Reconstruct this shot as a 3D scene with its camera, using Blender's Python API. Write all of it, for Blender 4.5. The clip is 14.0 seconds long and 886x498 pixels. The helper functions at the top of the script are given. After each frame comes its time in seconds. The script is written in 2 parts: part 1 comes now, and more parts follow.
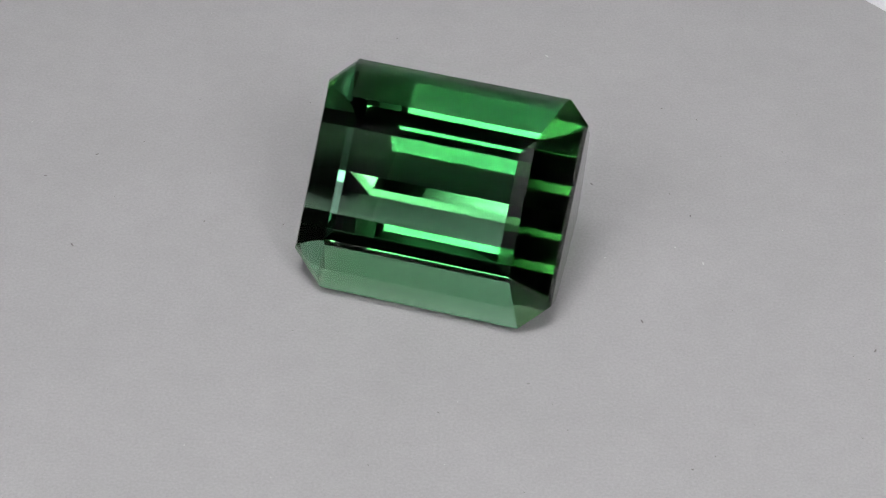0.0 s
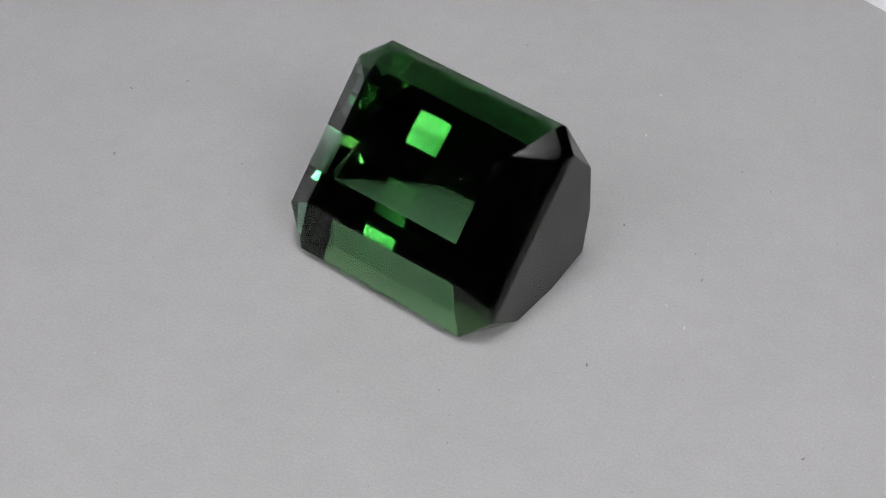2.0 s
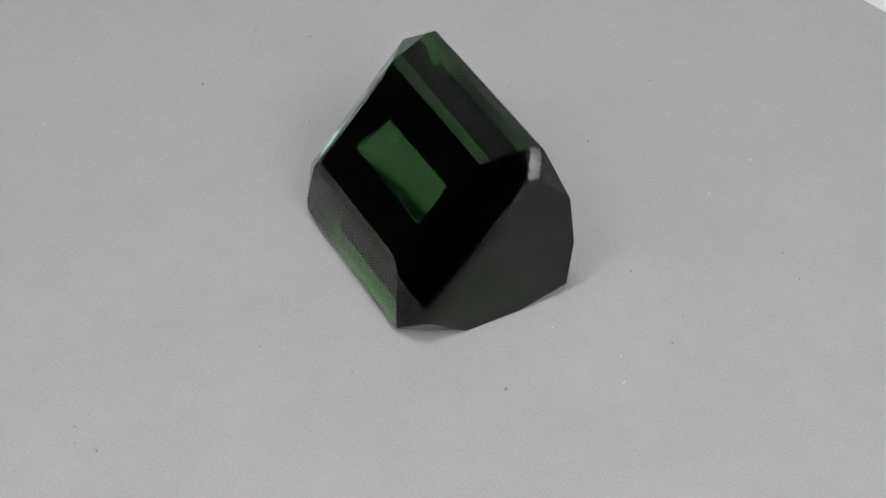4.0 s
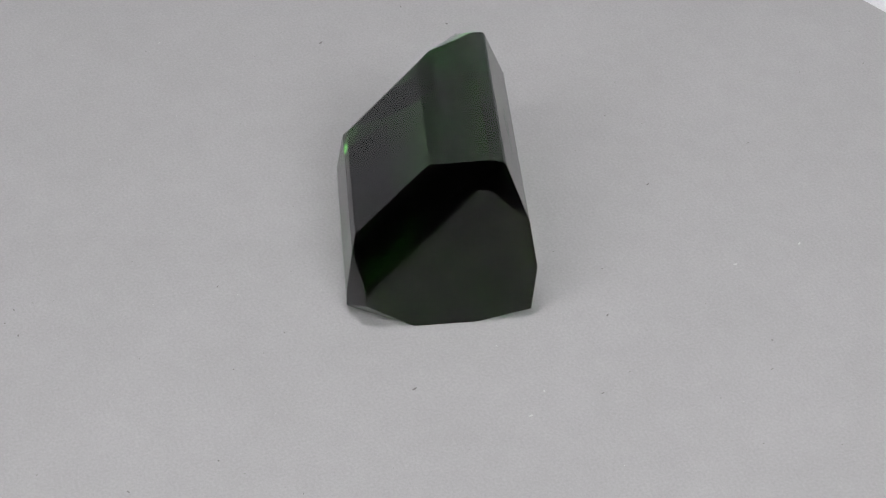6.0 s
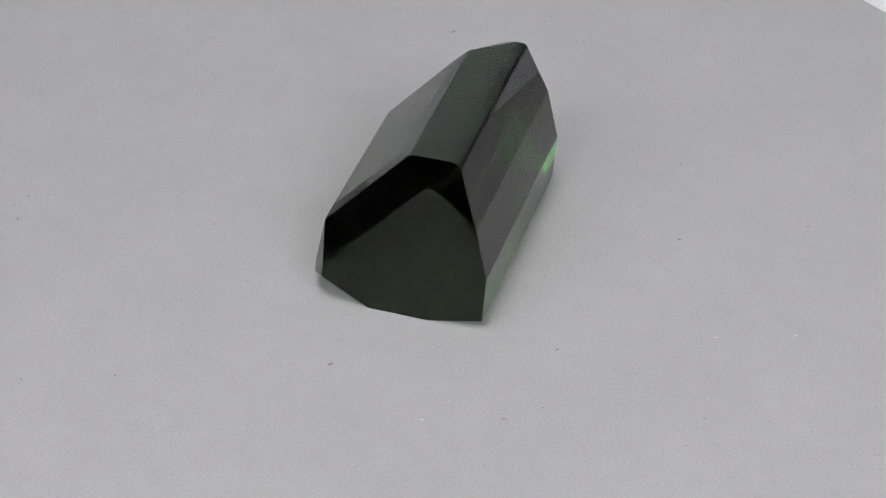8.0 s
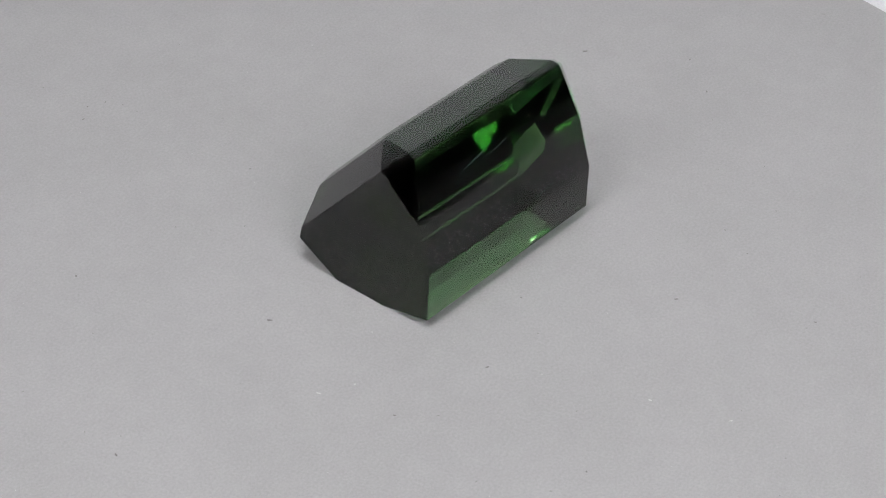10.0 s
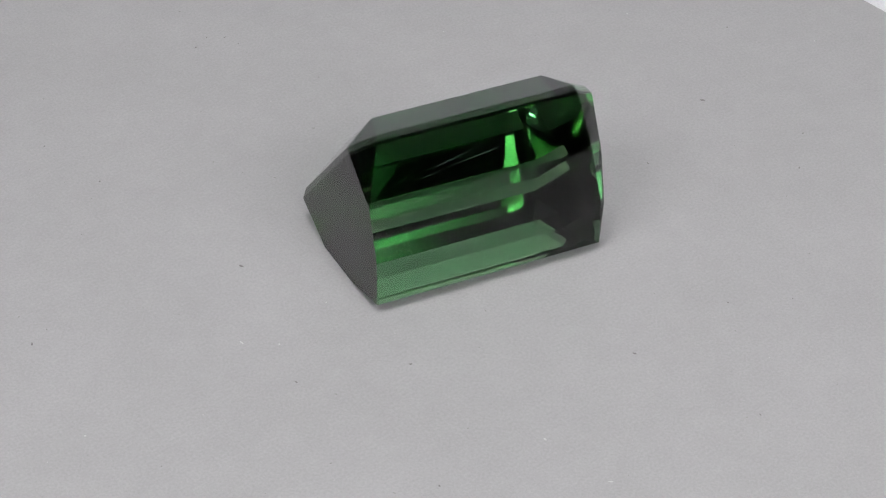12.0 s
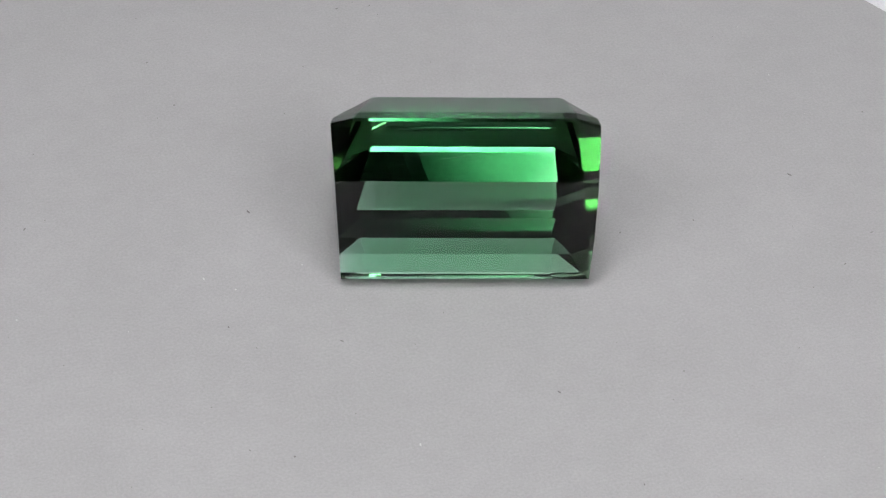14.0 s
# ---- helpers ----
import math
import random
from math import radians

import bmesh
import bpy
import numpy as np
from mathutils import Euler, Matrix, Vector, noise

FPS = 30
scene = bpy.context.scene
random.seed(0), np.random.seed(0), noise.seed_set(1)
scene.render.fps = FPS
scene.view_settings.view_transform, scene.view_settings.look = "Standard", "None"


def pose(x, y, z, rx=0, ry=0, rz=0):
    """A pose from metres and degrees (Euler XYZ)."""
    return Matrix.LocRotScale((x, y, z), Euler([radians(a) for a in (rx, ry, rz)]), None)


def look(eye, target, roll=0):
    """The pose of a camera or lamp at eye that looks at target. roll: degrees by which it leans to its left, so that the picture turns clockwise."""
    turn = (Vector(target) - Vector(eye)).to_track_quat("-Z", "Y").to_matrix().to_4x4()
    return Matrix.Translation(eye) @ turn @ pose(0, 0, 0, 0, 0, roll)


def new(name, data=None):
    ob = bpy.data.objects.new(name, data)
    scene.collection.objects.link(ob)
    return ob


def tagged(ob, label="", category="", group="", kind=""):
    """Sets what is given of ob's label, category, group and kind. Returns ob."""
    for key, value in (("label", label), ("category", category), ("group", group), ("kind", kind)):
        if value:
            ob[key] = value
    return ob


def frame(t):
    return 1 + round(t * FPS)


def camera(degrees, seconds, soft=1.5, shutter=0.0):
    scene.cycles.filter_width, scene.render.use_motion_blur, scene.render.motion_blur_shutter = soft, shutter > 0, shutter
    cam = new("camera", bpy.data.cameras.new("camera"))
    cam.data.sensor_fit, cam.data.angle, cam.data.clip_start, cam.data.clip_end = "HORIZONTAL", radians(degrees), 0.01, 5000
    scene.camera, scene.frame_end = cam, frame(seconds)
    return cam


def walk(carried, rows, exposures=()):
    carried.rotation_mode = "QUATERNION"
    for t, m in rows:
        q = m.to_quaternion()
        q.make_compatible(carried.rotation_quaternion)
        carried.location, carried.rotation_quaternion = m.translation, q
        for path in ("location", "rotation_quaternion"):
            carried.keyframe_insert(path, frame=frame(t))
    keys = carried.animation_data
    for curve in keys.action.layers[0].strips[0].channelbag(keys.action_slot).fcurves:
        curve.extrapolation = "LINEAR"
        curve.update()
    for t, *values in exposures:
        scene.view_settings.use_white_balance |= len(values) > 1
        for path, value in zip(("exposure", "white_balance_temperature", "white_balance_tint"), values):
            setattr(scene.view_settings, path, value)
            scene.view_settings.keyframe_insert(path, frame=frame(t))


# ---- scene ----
# camera: fixed on a stand, looking down at a small turntable
cam = camera(22.656, 14.0, soft=1.2)
EYE = pose(0.0, -0.13213, 0.11027, 50.030, -1.978, 1.968)
walk(cam, [(0.0, EYE), (14.0, EYE)], [(0.0, -0.04), (7.0, 0.02), (14.0, 0.06)])

# the room's faint light
world = bpy.data.worlds.new("studio")
scene.world = world
world.use_nodes = True
world.node_tree.nodes["Background"].inputs[0].default_value = (0.95, 0.97, 1.0, 1)
world.node_tree.nodes["Background"].inputs[1].default_value = 0.05

TURN = -11.566  # degrees per second
MM = 0.001
OVERHEAD_LIGHT, LEFT_LIGHT, HIGH_LEFT_LIGHT, RIGHT_LIGHT = 17.5, 17.0, 21.0, 11.0
scene.cycles.sample_clamp_indirect = 6.0
scene.cycles.transparent_max_bounces, scene.cycles.max_bounces, scene.cycles.transmission_bounces, scene.cycles.glossy_bounces = 600, 20, 20, 20


# ---- materials ----
def material(name):
    m = bpy.data.materials.new(name)
    m.use_nodes = True
    tree = m.node_tree
    return m, tree, tree.nodes["Principled BSDF"]


def node(tree, kind, **values):
    n = tree.nodes.new(kind)
    for key, value in values.items():
        n.inputs[key.replace("_", " ")].default_value = value
    return n


def noise_tex(tree, coord, scale, detail=4.0, rough=0.55):
    n = node(tree, "ShaderNodeTexNoise", Scale=scale, Detail=detail, Roughness=rough)
    tree.links.new(coord, n.inputs["Vector"])
    return n.outputs["Fac"]


def ramp(tree, fac, stops):
    r = tree.nodes.new("ShaderNodeValToRGB")
    e = r.color_ramp.elements
    e[0].position, e[0].color = stops[0][0], (*stops[0][1], 1)
    e[1].position, e[1].color = stops[1][0], (*stops[1][1], 1)
    tree.links.new(fac, r.inputs["Fac"])
    return r.outputs["Color"]


def mixed(tree, fac, a, b, blend="MIX"):
    m = tree.nodes.new("ShaderNodeMix")
    m.data_type, m.blend_type = "RGBA", blend
    if isinstance(fac, float):
        m.inputs[0].default_value = fac
    else:
        tree.links.new(fac, m.inputs[0])
    for socket, value in ((m.inputs[6], a), (m.inputs[7], b)):
        if isinstance(value, tuple):
            socket.default_value = (*value, 1)
        else:
            tree.links.new(value, socket)
    return m.outputs[2]


def bump(tree, height, strength, distance, normal=None):
    b = node(tree, "ShaderNodeBump", Strength=strength, Distance=distance)
    tree.links.new(height, b.inputs["Height"])
    if normal is not None:
        tree.links.new(normal, b.inputs["Normal"])
    return b.outputs["Normal"]


def paper_material(name, low, high, tooth=1.0):
    """Matt card: cloudy tone, fine tooth and fibres."""
    m, tree, shader = material(name)
    coord = tree.nodes.new("ShaderNodeTexCoord").outputs["Object"]
    cloud = noise_tex(tree, coord, 90.0, 6.0, 0.65)
    blotch = noise_tex(tree, coord, 520.0, 4.0, 0.6)
    grain = noise_tex(tree, coord, 4600.0, 4.0, 0.75)
    tone = ramp(tree, cloud, [(0.3, low), (0.7, high)])
    stain = ramp(tree, blotch, [(0.3, (0.975, 0.975, 0.975)), (0.72, (1.02, 1.02, 1.02))])
    fine = ramp(tree, grain, [(0.30, (0.90, 0.90, 0.90)), (0.70, (1.09, 1.09, 1.09))])
    tree.links.new(mixed(tree, 1.0, mixed(tree, 1.0, tone, stain, "MULTIPLY"), fine, "MULTIPLY"), shader.inputs["Base Color"])
    shader.inputs["Roughness"].default_value = 0.85
    shader.inputs["Specular IOR Level"].default_value = 0.25
    tree.links.new(bump(tree, grain, 0.35 * tooth, 0.00002), shader.inputs["Normal"])
    return m


def plain_material(name, colour, rough, metal=0.0):
    m, tree, shader = material(name)
    coord = tree.nodes.new("ShaderNodeTexCoord").outputs["Object"]
    wear = noise_tex(tree, coord, 40.0)
    shade = tuple(c * 0.85 for c in colour)
    tree.links.new(mixed(tree, wear, shade, colour), shader.inputs["Base Color"])
    shader.inputs["Roughness"].default_value = rough
    shader.inputs["Metallic"].default_value = metal
    return m


def gem_surface():
    """Polished faces of the stone: clear, strongly refracting."""
    m, tree, shader = material("polished_stone")
    shader.inputs["Base Color"].default_value = (1, 1, 1, 1)
    shader.inputs["Transmission Weight"].default_value = 1.0
    shader.inputs["IOR"].default_value = 1.643
    shader.inputs["Roughness"].default_value = 0.0
    shader.inputs["Specular Tint"].default_value = (0.5, 0.5, 0.51, 1)
    return m


def gem_colour(name, colour):
    """The body colour, taken up each time that light crosses it."""
    m = bpy.data.materials.new(name)
    m.use_nodes = True
    tree = m.node_tree
    tree.nodes.clear()
    out = tree.nodes.new("ShaderNodeOutputMaterial")
    clear = tree.nodes.new("ShaderNodeBsdfTransparent")
    clear.inputs["Color"].default_value = (*colour, 1)
    tree.links.new(clear.outputs[0], out.inputs["Surface"])
    return m


def diffuser_material(name, strength, radius, core, squeeze=1.0):
    """A lamp's white diffuser, brightest at its middle."""
    m = bpy.data.materials.new(name)
    m.use_nodes = True
    tree = m.node_tree
    tree.nodes.clear()
    out = tree.nodes.new("ShaderNodeOutputMaterial")
    glow = tree.nodes.new("ShaderNodeEmission")
    coord = tree.nodes.new("ShaderNodeTexCoord").outputs["Object"]
    size = tree.nodes.new("ShaderNodeVectorMath")
    size.operation = "LENGTH"
    stretch = tree.nodes.new("ShaderNodeVectorMath")
    stretch.operation = "MULTIPLY"
    stretch.inputs[1].default_value = (1 / squeeze, 1, 1)
    tree.links.new(coord, stretch.inputs[0])
    tree.links.new(stretch.outputs["Vector"], size.inputs[0])
    fall = node(tree, "ShaderNodeMapRange")
    fall.interpolation_type = "SMOOTHSTEP"
    for k, v in ((1, core * radius), (2, radius), (3, strength), (4, strength * 0.012)):
        fall.inputs[k].default_value = v
    tree.links.new(size.outputs["Value"], fall.inputs[0])
    tree.links.new(fall.outputs[0], glow.inputs["Strength"])
    glow.inputs["Color"].default_value = (1.0, 0.985, 1.0, 1)
    tree.links.new(glow.outputs[0], out.inputs["Surface"])
    return m


GREY_CARD = paper_material("grey_card", (0.318, 0.315, 0.317), (0.342, 0.339, 0.341))
WHITE_CARD = paper_material("white_card", (0.62, 0.62, 0.65), (0.67, 0.67, 0.70), 0.5)
DARK_SPECK = plain_material("dark_lint", (0.17, 0.16, 0.16), 0.9)
WHITE_SPECK = plain_material("white_lint", (0.52, 0.52, 0.52), 0.8)
SCRATCH = plain_material("pale_scratch", (0.06, 0.12, 0.095), 0.5)
BLACK_PLASTIC = plain_material("black_plastic", (0.03, 0.03, 0.03), 0.5)
GREY_WALL = plain_material("grey_wall", (0.62, 0.62, 0.625), 0.9)
STONE = gem_surface()
GREEN = gem_colour("green_body", (0.884, 0.953, 0.916))
OLIVE = gem_colour("olive_body", (0.931, 0.936, 0.902))  # light that runs along the stone


# ---- building ----
def part(name, bm, mat, parent=None, label=""):
    me = bpy.data.meshes.new(name)
    bmesh.ops.recalc_face_normals(bm, faces=bm.faces)
    bm.to_mesh(me)
    bm.free()
    for m in mat if isinstance(mat, list) else [mat]:
        me.materials.append(m)
    ob = new(name, me)
    ob.parent = parent
    return tagged(ob, label)


def lathe(profile, segments):
    """A turned body from (radius, height) pairs, closed at both ends."""
    bm = bmesh.new()
    rings = [[bm.verts.new((r * math.cos(2 * math.pi * k / segments), r * math.sin(2 * math.pi * k / segments), z))
              for k in range(segments)] for r, z in profile]
    for a, b in zip(rings, rings[1:]):
        for k in range(segments):
            bm.faces.new((a[k], a[(k + 1) % segments], b[(k + 1) % segments], b[k]))
    bm.faces.new(rings[0][::-1])
    bm.faces.new(rings[-1])
    return bm


def slab(x0, x1, y0, y1, z0, z1):
    bm = bmesh.new()
    bmesh.ops.create_cube(bm, size=1)
    for v in bm.verts:
        v.co = ((x0 + x1) / 2 + v.co.x * (x1 - x0), (y0 + y1) / 2 + v.co.y * (y1 - y0), (z0 + z1) / 2 + v.co.z * (z1 - z0))
    return bm


# ---- the room and the white sweep ----
def build_room():
    side, high, low = 1.5, 1.6, -0.75
    for name, box in (("wall_north", (-side, side, side, side + 0.1, low, high)), ("wall_south", (-side, side, -side - 0.1, -side, low, high)),
                      ("wall_east", (side, side + 0.1, -side, side, low, high)), ("wall_west", (-side - 0.1, -side, -side, side, low, high)),
                      ("ceiling", (-side, side, -side, side, high, high + 0.1)), ("floor", (-side, side, -side, side, low - 0.1, low))):
        tagged(part(name, slab(*box), GREY_WALL), "plain grey matt studio " + ("wall" if "wall" in name else name), "room", kind="structure")


def build_sweep():
    """One sheet of white card: flat under the turntable, curving up behind it."""
    bm = bmesh.new()
    line = [(-0.30, 0.0), (0.16, 0.0)]
    line += [(0.16 + 0.09 * math.sin(a), 0.09 - 0.09 * math.cos(a)) for a in (radians(d) for d in range(6, 85, 6))]
    end = line[-1]
    line.append((end[0] + 0.012, end[1] + 0.90))
    rows = [[bm.verts.new((x, y, z - 0.016 - t)) for x in (-0.42, 0.42)] for t in (0.0, 0.001) for y, z in line]
    n = len(line)
    for base in (0, n):
        for k in range(n - 1):
            bm.faces.new((rows[base + k][0], rows[base + k][1], rows[base + k + 1][1], rows[base + k + 1][0]))
    for k in range(n - 1):
        for s in (0, 1):
            bm.faces.new((rows[k][s], rows[k + 1][s], rows[n + k + 1][s], rows[n + k][s]))
    for k in (0, n - 1):
        bm.faces.new((rows[k][0], rows[k][1], rows[n + k][1], rows[n + k][0]))
    ob = part("backdrop", bm, WHITE_CARD)
    for p in ob.data.polygons:
        p.use_smooth = abs(p.normal.x) < 0.1
    return tagged(ob, "white card sweep curving up behind the turntable", "backdrop", kind="structure")


def build_stand():
    """The desk under the sweep."""
    desk = tagged(new("desk"), "plain dark desk under the white card sweep", "desk")
    part("desk_top", slab(-0.6, 0.6, -0.5, 0.55, -0.042, -0.0171), BLACK_PLASTIC, desk)
    for x in (-0.55, 0.55):
        for y in (-0.45, 0.5):
            part("leg", slab(x - 0.025, x + 0.025, y - 0.025, y + 0.025, -0.75, -0.042), BLACK_PLASTIC, desk)
    return desk


DESK = -0.0171  # height of the desk's top


def build_lamp(centre, radius, strength, core, foot, squeeze=1.0):
    """A round or oval lamp with a diffuser that faces the stone, on a rod from the desk or the ceiling."""
    lamp = tagged(new("studio_lamp"), ("round" if squeeze == 1.0 else "oval") + " black studio lamp with a glowing white diffuser on a rod", "lamp")
    lamp.matrix_world = look(centre, (0, 0, 0.006))
    deep = min(0.09, radius * 0.7)
    shell = lathe([(radius * 0.35, deep), (radius * 0.6, deep * 0.78), (radius * 1.0, 0.012), (radius * 1.04, -0.002), (radius * 1.0, -0.002), (radius * 0.98, 0.004)], 48)
    front = lathe([(radius * 0.97, 0.001), (radius * 0.97, -0.001)], 64)
    for bm in (shell, front):
        for v in bm.verts:
            v.co.x *= squeeze
    part("housing", shell, BLACK_PLASTIC, lamp)
    part("diffuser", front, diffuser_material("lamp_diffuser", strength, radius, core, squeeze), lamp, "glowing white diffuser")
    back = lamp.matrix_world @ Vector((0, 0, deep * 0.9))
    wide = min(0.05, radius * 0.8)
    ends = [(wide, foot), (wide, foot + math.copysign(0.008, back.z - foot)), (0.006, foot + math.copysign(0.012, back.z - foot)), (0.006, back.z)]
    bm = lathe(ends, 24)
    bm.transform(lamp.matrix_world.inverted() @ Matrix.Translation((back.x, back.y, 0)))
    part("stand", bm, BLACK_PLASTIC, lamp)
    return lamp


def aim(azimuth, elevation, distance):
    a, e = radians(azimuth), radians(elevation)
    return (distance * math.cos(e) * math.sin(a), distance * math.cos(e) * math.cos(a), 0.006 + distance * math.sin(e))


build_room()
build_sweep()
build_stand()
build_lamp(aim(-165, 78, 0.50), 0.116, OVERHEAD_LIGHT, 0.62, 1.6)
build_lamp(aim(-134, 40, 0.22), 0.049, LEFT_LIGHT, 0.15, DESK, 0.62)
build_lamp(aim(-148, 50, 0.36), 0.060, HIGH_LEFT_LIGHT, 0.3, DESK)
build_lamp(aim(148, 41, 0.40), 0.108, RIGHT_LIGHT, 0.32, DESK, 1.36)




# ---- the turntable ----
def build_turntable():
    table = tagged(new("turntable"), "round turntable topped with a grey matt card disc", "turntable")
    bm = lathe([(0.0500, -0.013), (0.0505, -0.0125), (0.0505, -0.0035), (0.0500, -0.0030)], 128)
    part("base", bm, BLACK_PLASTIC, table, "black plastic base")
    bm = lathe([(0.0523, -0.0029), (0.0525, -0.0027), (0.0525, -0.0002), (0.0523, 0.0)], 160)
    for v in bm.verts:  # cut a little off centre
        v.co.x += 0.0001
        v.co.y -= 0.0001
    disc = part("card_disc", bm, GREY_CARD, table, "grey matt card disc")
    rng = random.Random(4)
    shapes = []
    for k in range(3):
        bm = bmesh.new()
        bmesh.ops.create_icosphere(bm, subdivisions=1, radius=1)
        for v in bm.verts:
            v.co = Vector((v.co.x * (1.0 + 0.8 * k), v.co.y * 0.8, v.co.z * 0.4)) * rng.uniform(0.7, 1.2)
        meshes = []
        for mat in (DARK_SPECK, WHITE_SPECK):
            me = bpy.data.meshes.new("speck")
            bm.to_mesh(me)
            me.materials.append(mat)
            meshes.append(me)
        bm.free()
        shapes.append(meshes)

    def speck(x, y, light, size):
        ob = new("speck", shapes[rng.randrange(3)][light])
        ob.parent = table
        ob.matrix_basis = pose(x * MM, y * MM, size * 0.25 * MM, 0, 0, rng.uniform(0, 180)) @ Matrix.Scale(size * MM, 4)

    for x, y, light in SPECKS:
        speck(x, y, light, rng.uniform(0.06, 0.10))
    for k in range(150):
        r, a = 48 * math.sqrt(rng.random()), rng.uniform(0, 2 * math.pi)
        speck(r * math.cos(a), r * math.sin(a), int(rng.random() < 0.4), rng.uniform(0.02, 0.05))
    return table


SPECKS = [(-29.3, -2.1, 0), (-29.1, 9.4, 0), (-19.5, 1.5, 0), (-13.3, 1.6, 0), (17.4, 1.1, 1), (18.8, 5.1, 0), (31.8, -9.8, 0),
          (17.5, -23.1, 0), (14.5, -7.8, 0), (-5.7, 27.9, 0), (19.5, -0.7, 1), (-38.8, -8.7, 0), (11.0, 8.6, 0), (33.8, 0.6, 1),
          (8.3, 20.4, 1), (-2.1, -33.8, 0), (7.4, 26.3, 1), (17.1, 19.4, 0), (8.8, -19.8, 0), (-2.9, 17.7, 0), (18.6, -29.7, 0),
          (-0.8, -34.7, 0), (-12.5, 17.8, 0), (31.2, 6.3, 0), (-32.8, 6.3, 0), (0.8, -34.0, 0)]


# ---- the stone: an emerald-cut octagon, 20 mm long ----
def corner(level, a, u, n):
    """A corner of the cut in mm. a: end (+1, -1), u: long side (+1, -1), n: 1 on the long side, 2 on the end."""
    if level == "table":
        return (a * 6.252 - 0.407, u * 4.161 - 0.383, 2.485)
    if level == "upper":
        return (a * 7.044 - 0.204, u * 5.096 - 0.192, 2.252)
    if level == "lower":
        cut, width = (1.776, 8.027) if u > 0 else (2.10, 8.25)
        return (a * (9.779 - (cut if n == 1 else 0)), u * (width - (cut if n == 2 else 0)), 0.342)
    if level in ("rim", "rim_under"):
        cut = (1.626 if a > 0 else 1.990) + (0.50 if u < 0 else 0)
        length, width = 10.0, (8.459 if u > 0 else 8.95)
        return (a * (length - (cut if n == 1 else 0)), u * (width - (cut if n == 2 else 0)), -0.22 if level == "rim" else -0.47)
    z, w = {"first": (-4.50, 6.36), "second": (-8.12, 3.37), "keel": (-10.65, 0.0)}[level]
    k = (z + 0.47) / (-10.65 + 0.47)
    start, stop = (10.0, 9.197) if a > 0 else (10.0, 9.617)
    cut = 0.0
    if a < 0:  # this end leans in by steps, and its corners are cut further down
        k *= k
        cut = {"first": 1.3, "second": 0.5}.get(level, 0.0)
    return (a * (start + (stop - start) * k - (cut if n == 1 else 0)), u * (w - (cut if n == 2 else 0)) - 0.016 * z / -10.65, z)


AROUND = [(1, -1, 1), (1, -1, 2), (1, 1, 2), (1, 1, 1), (-1, 1, 1), (-1, 1, 2), (-1, -1, 2), (-1, -1, 1)]


def tier(bm, top, bottom, shrink=0.0, skip_end=False):
    """The ring of facets between two levels."""
    def put(level, key):
        x, y, z = corner(level, *key)
        return (x * (1 - shrink / 10) * MM, y * (1 - shrink / 8) * MM, ((z + 3) * (1 - shrink / 6) - 3) * MM)
    for k in range(8):
        p, q = AROUND[k], AROUND[(k + 1) % 8]
        if skip_end and k == 1:
            continue
        pts = []
        for c in (put(top, p), put(bottom, p), put(bottom, q), put(top, q)):
            if all((Vector(c) - Vector(o)).length > 1e-7 for o in pts):
                pts.append(c)
        if len(pts) > 2:
            bm.faces.new([bm.verts.new(c) for c in pts])


def outline(bm, keys, shrink=0.0):
    pts = []
    for level, key in keys:
        x, y, z = corner(level, *key)
        pts.append((x * (1 - shrink / 10) * MM, y * (1 - shrink / 8) * MM, ((z + 3) * (1 - shrink / 6) - 3) * MM))
    bm.faces.new([bm.verts.new(c) for c in pts])


END_KEYS = [("rim_under", (1, 1, 2)), ("first", (1, 1, 1)), ("second", (1, 1, 1)), ("keel", (1, 1, 1)),
            ("second", (1, -1, 1)), ("first", (1, -1, 1)), ("rim_under", (1, -1, 2))]
TABLE_KEYS = [("table", k) for k in ((1, -1, 1), (1, 1, 1), (-1, 1, 1), (-1, -1, 1))]
TIERS = [("upper_crown_step", "table", "upper"), ("main_crown_step", "upper", "lower"), ("lower_crown_step", "lower", "rim"), ("girdle", "rim", "rim_under"),
         ("upper_pavilion_step", "rim_under", "first"), ("middle_pavilion_step", "first", "second"), ("lower_pavilion_step", "second", "keel")]


def turn_outward(ob):
    """Faces look away from the middle of the stone."""
    me = ob.data
    bm = bmesh.new()
    bm.from_mesh(me)
    flip = [f for f in bm.faces if f.normal.dot(f.calc_center_median() - Vector((0, 0, -0.003))) < 0]
    bmesh.ops.reverse_faces(bm, faces=flip)
    bm.to_mesh(me)
    bm.free()


SHELL_DEPTHS = (0.04, 0.6, 1.3, 2.2, 3.4, 5.0)


SHEETS = 60


def tint_sheets(facets):
    """Even sheets added across the stone to absorb light, a little inside its outline."""
    planes = [(p.normal.copy(), p.normal.dot(p.center) - 0.03 * MM) for ob in facets for p in ob.data.polygons]
    bm = bmesh.new()
    for k in range(SHEETS):
        x = (k + 0.5 - SHEETS / 2) * 19.8 / SHEETS * MM
        poly = [Vector((x, y, z)) for y, z in ((-0.02, -0.02), (0.02, -0.02), (0.02, 0.02), (-0.02, 0.02))]
        for n, d in planes:
            kept = []
            for p, q in zip(poly, poly[1:] + poly[:1]):
                a, b = n.dot(p) - d, n.dot(q) - d
                if a <= 0:
                    kept.append(p)
                if (a < 0) != (b < 0) and a != b:
                    kept.append(p.lerp(q, a / (a - b)))
            poly = kept
        if len(poly) > 2:
            bm.faces.new([bm.verts.new(p) for p in poly])
    return bm


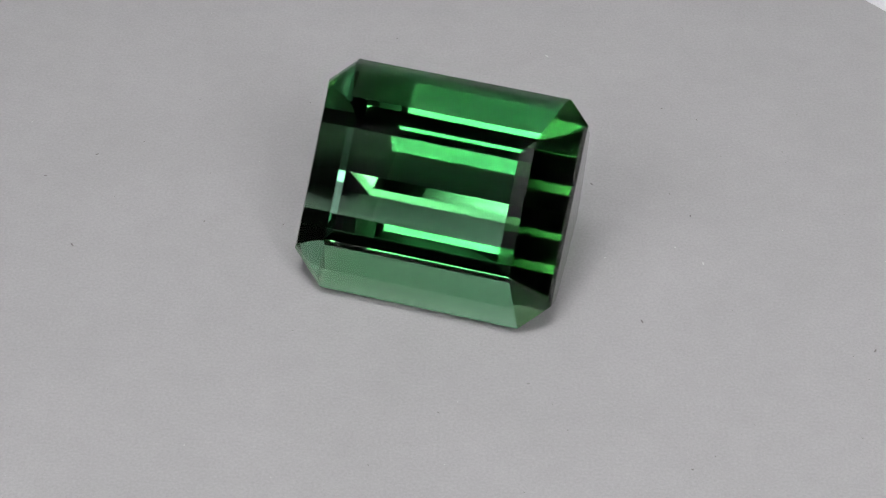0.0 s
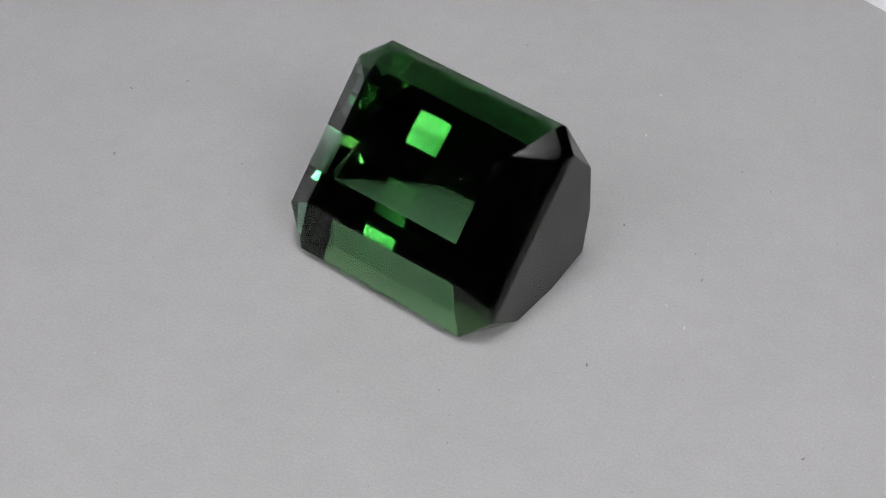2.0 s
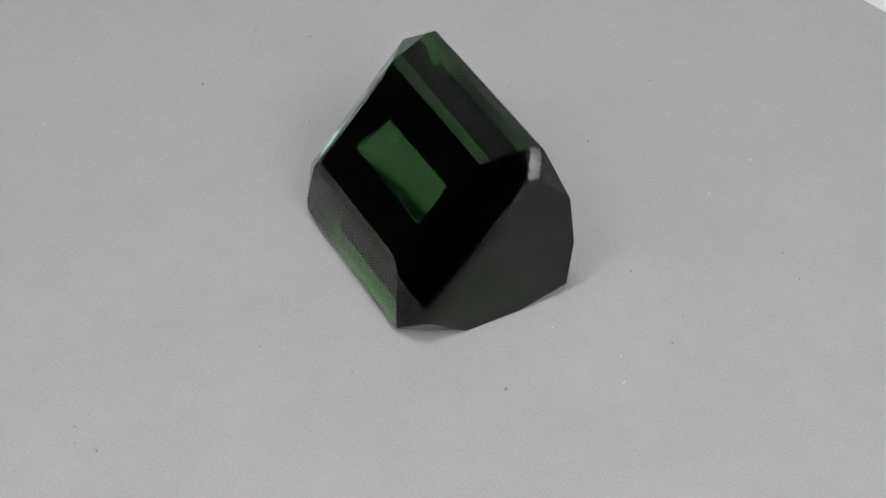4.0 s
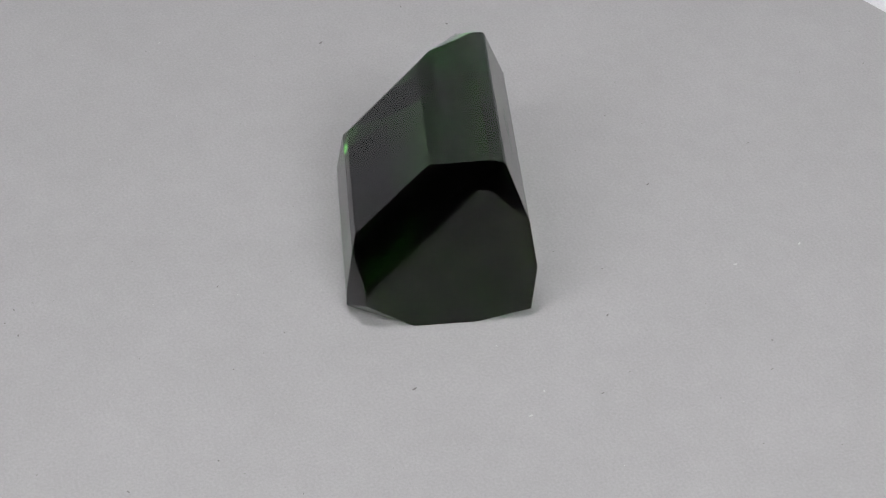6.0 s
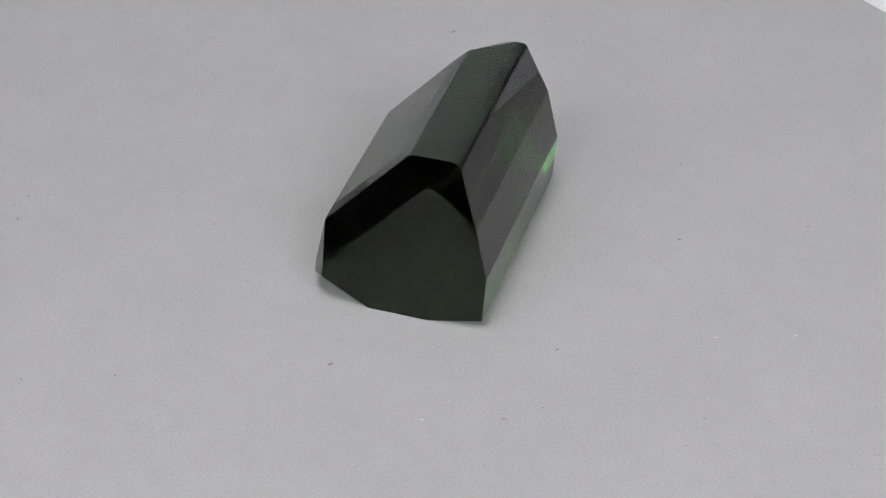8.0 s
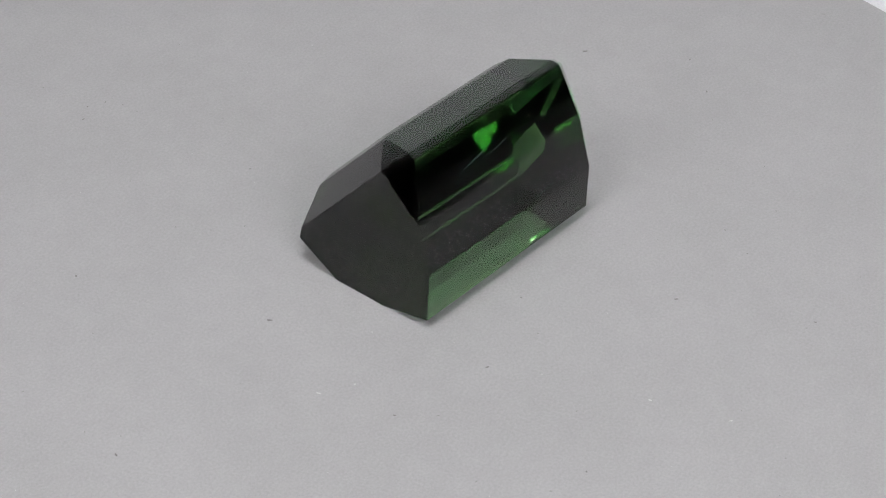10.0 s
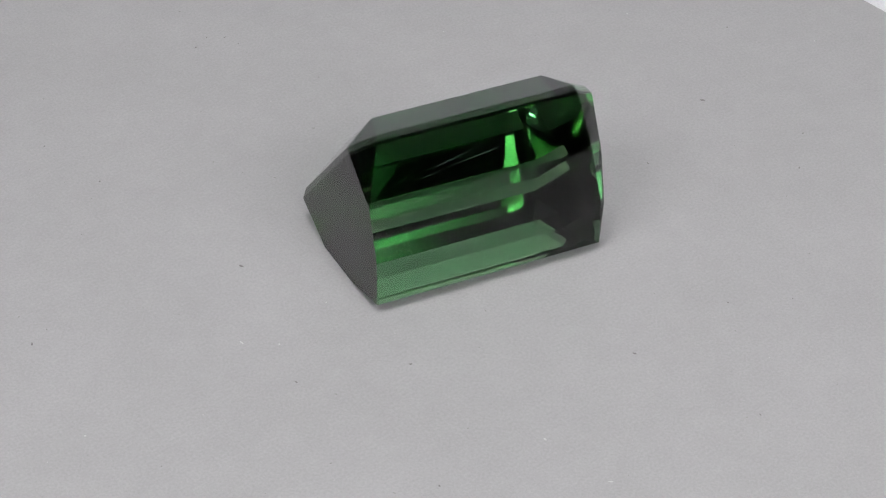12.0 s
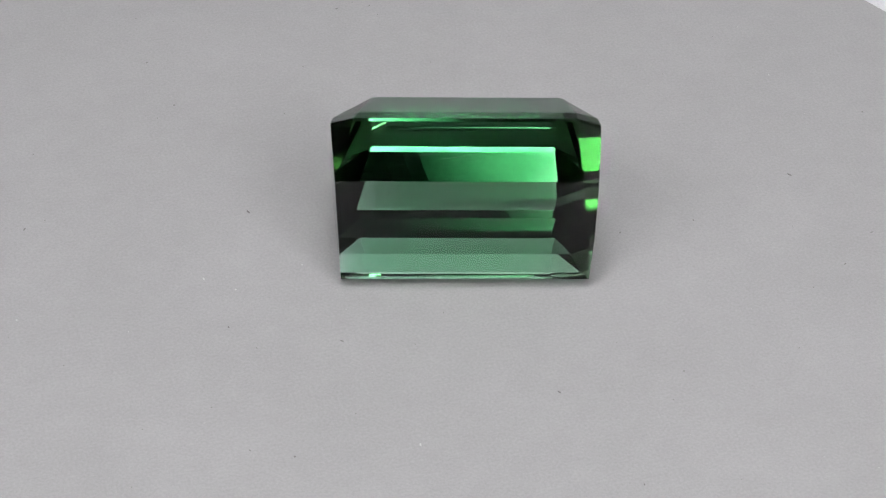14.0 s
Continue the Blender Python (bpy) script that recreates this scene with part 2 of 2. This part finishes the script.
def build_gemstone():
    gem = tagged(new("gemstone"), "deep green transparent emerald-cut stone lying tilted on grey card", "gemstone")
    made = []
    bm = bmesh.new()
    outline(bm, TABLE_KEYS)
    made.append(part("table_facet", bm, STONE, gem))
    for name, top, bottom in TIERS:
        bm = bmesh.new()
        tier(bm, top, bottom, skip_end="pavilion" in name)
        made.append(part(name, bm, STONE, gem))
    bm = bmesh.new()
    outline(bm, END_KEYS)
    made.append(part("end_facet", bm, STONE, gem))
    # body colour on added nested shells and sheets, much darker lengthwise than across
    for k, depth in enumerate(SHELL_DEPTHS):
        bm = bmesh.new()
        outline(bm, TABLE_KEYS, depth)
        for name, top, bottom in TIERS:
            tier(bm, top, bottom, depth, "pavilion" in name)
        outline(bm, END_KEYS, depth)
        made.append(part("body" if k == 0 else "tint_shell", bm, GREEN, gem, "green body colour"))
    for ob in made:
        turn_outward(ob)
    part("tint_sheets", tint_sheets([ob for ob in made if ob.data.materials[0] == STONE]), OLIVE, gem, "unseen olive sheets that absorb light along the stone")
    dust_on(gem)
    scratches_on(gem)
    return gem


def dust_on(gem):
    """A few motes of dust on the upper facets."""
    rng = random.Random(11)
    me = bpy.data.meshes.new("dust_mote")
    bm = bmesh.new()
    bmesh.ops.create_icosphere(bm, subdivisions=1, radius=1)
    for v in bm.verts:
        v.co *= rng.uniform(0.7, 1.2)
    bm.to_mesh(me)
    bm.free()
    me.materials.append(WHITE_SPECK)
    sides = [("table", "table", -1), ("upper", "lower", 1), ("rim_under", "first", 1), ("first", "second", 1), ("upper", "lower", 1), ("first", "second", 1)]
    for k in range(20):
        top, bottom, u = sides[k % len(sides)]
        along, down = rng.random(), rng.random()
        ends = []
        for level, flip in ((top, 1), (bottom, -1 if top == bottom else 1)):
            p, q = Vector(corner(level, 1, u * flip, 1)), Vector(corner(level, -1, u * flip, 1))
            ends.append(p.lerp(q, 0.08 + 0.84 * along))
        place = ends[0].lerp(ends[1], 0.1 + 0.8 * down)
        size = rng.uniform(0.018, 0.038)
        ob = new("dust_mote", me)
        ob.parent = gem
        ob.matrix_basis = pose(place.x * MM, place.y * MM, place.z * MM, 0, 0, rng.uniform(0, 90)) @ Matrix.Scale(size * MM, 4)


def scratches_on(gem):
    """Fine bright scratches in the polish of one pavilion side and of the table."""
    rng = random.Random(5)
    top = [Vector(corner("rim_under", a, 1, 1)) for a in (1, -1)]
    mid = [Vector(corner("first", a, 1, 1)) for a in (1, -1)]
    low = [Vector(corner("second", a, 1, 1)) for a in (1, -1)]
    out = Vector((0, 0.9, -0.45))
    marks = [(top, mid, 0.26, 0.60, 0.16, -0.10), (top, mid, 0.31, 0.56, 0.20, -0.14), (top, mid, 0.36, 0.64, 0.24, -0.12), (top, mid, 0.44, 0.60, 0.13, -0.07),
             (top, mid, 0.22, 0.72, 0.10, -0.05), (mid, low, 0.52, 0.62, 0.09, 0.26), (mid, low, 0.66, 0.88, 0.13, -0.06)]
    for upper, lower, along, down, run, drop in marks:
        bm = bmesh.new()
        rows = []
        for k in range(9):
            f = k / 8
            a, d = along + run * f, down + drop * f + 0.012 * math.sin(2.5 * f)
            p = upper[0].lerp(upper[1], a).lerp(lower[0].lerp(lower[1], a), d) + out * 0.004
            half = 0.010 * math.sin(math.pi * (0.08 + 0.84 * f)) * rng.uniform(0.6, 1.0)
            side = (upper[0] - lower[0]).normalized() * half
            rows.append([bm.verts.new((p + v) * MM) for v in (side, out * 0.006, -side)])
        for r, q in zip(rows, rows[1:]):
            for c in (0, 1):
                bm.faces.new((r[c], r[c + 1], q[c + 1], q[c]))
        part("scratch", bm, SCRATCH, gem)


turntable = build_turntable()
gemstone = build_gemstone()
REST = pose(-1.222 * MM, -2.873 * MM, 7.80 * MM, 0, 0, -13.858) @ pose(0, 0, 0, 50.44, 0, 0)


def motions():
    spin = [(k * 0.5, pose(0, 0, 0, 0, 0, TURN * k * 0.5)) for k in range(29)]
    walk(turntable, spin)
    walk(gemstone, [(t, m @ REST) for t, m in spin])


motions()
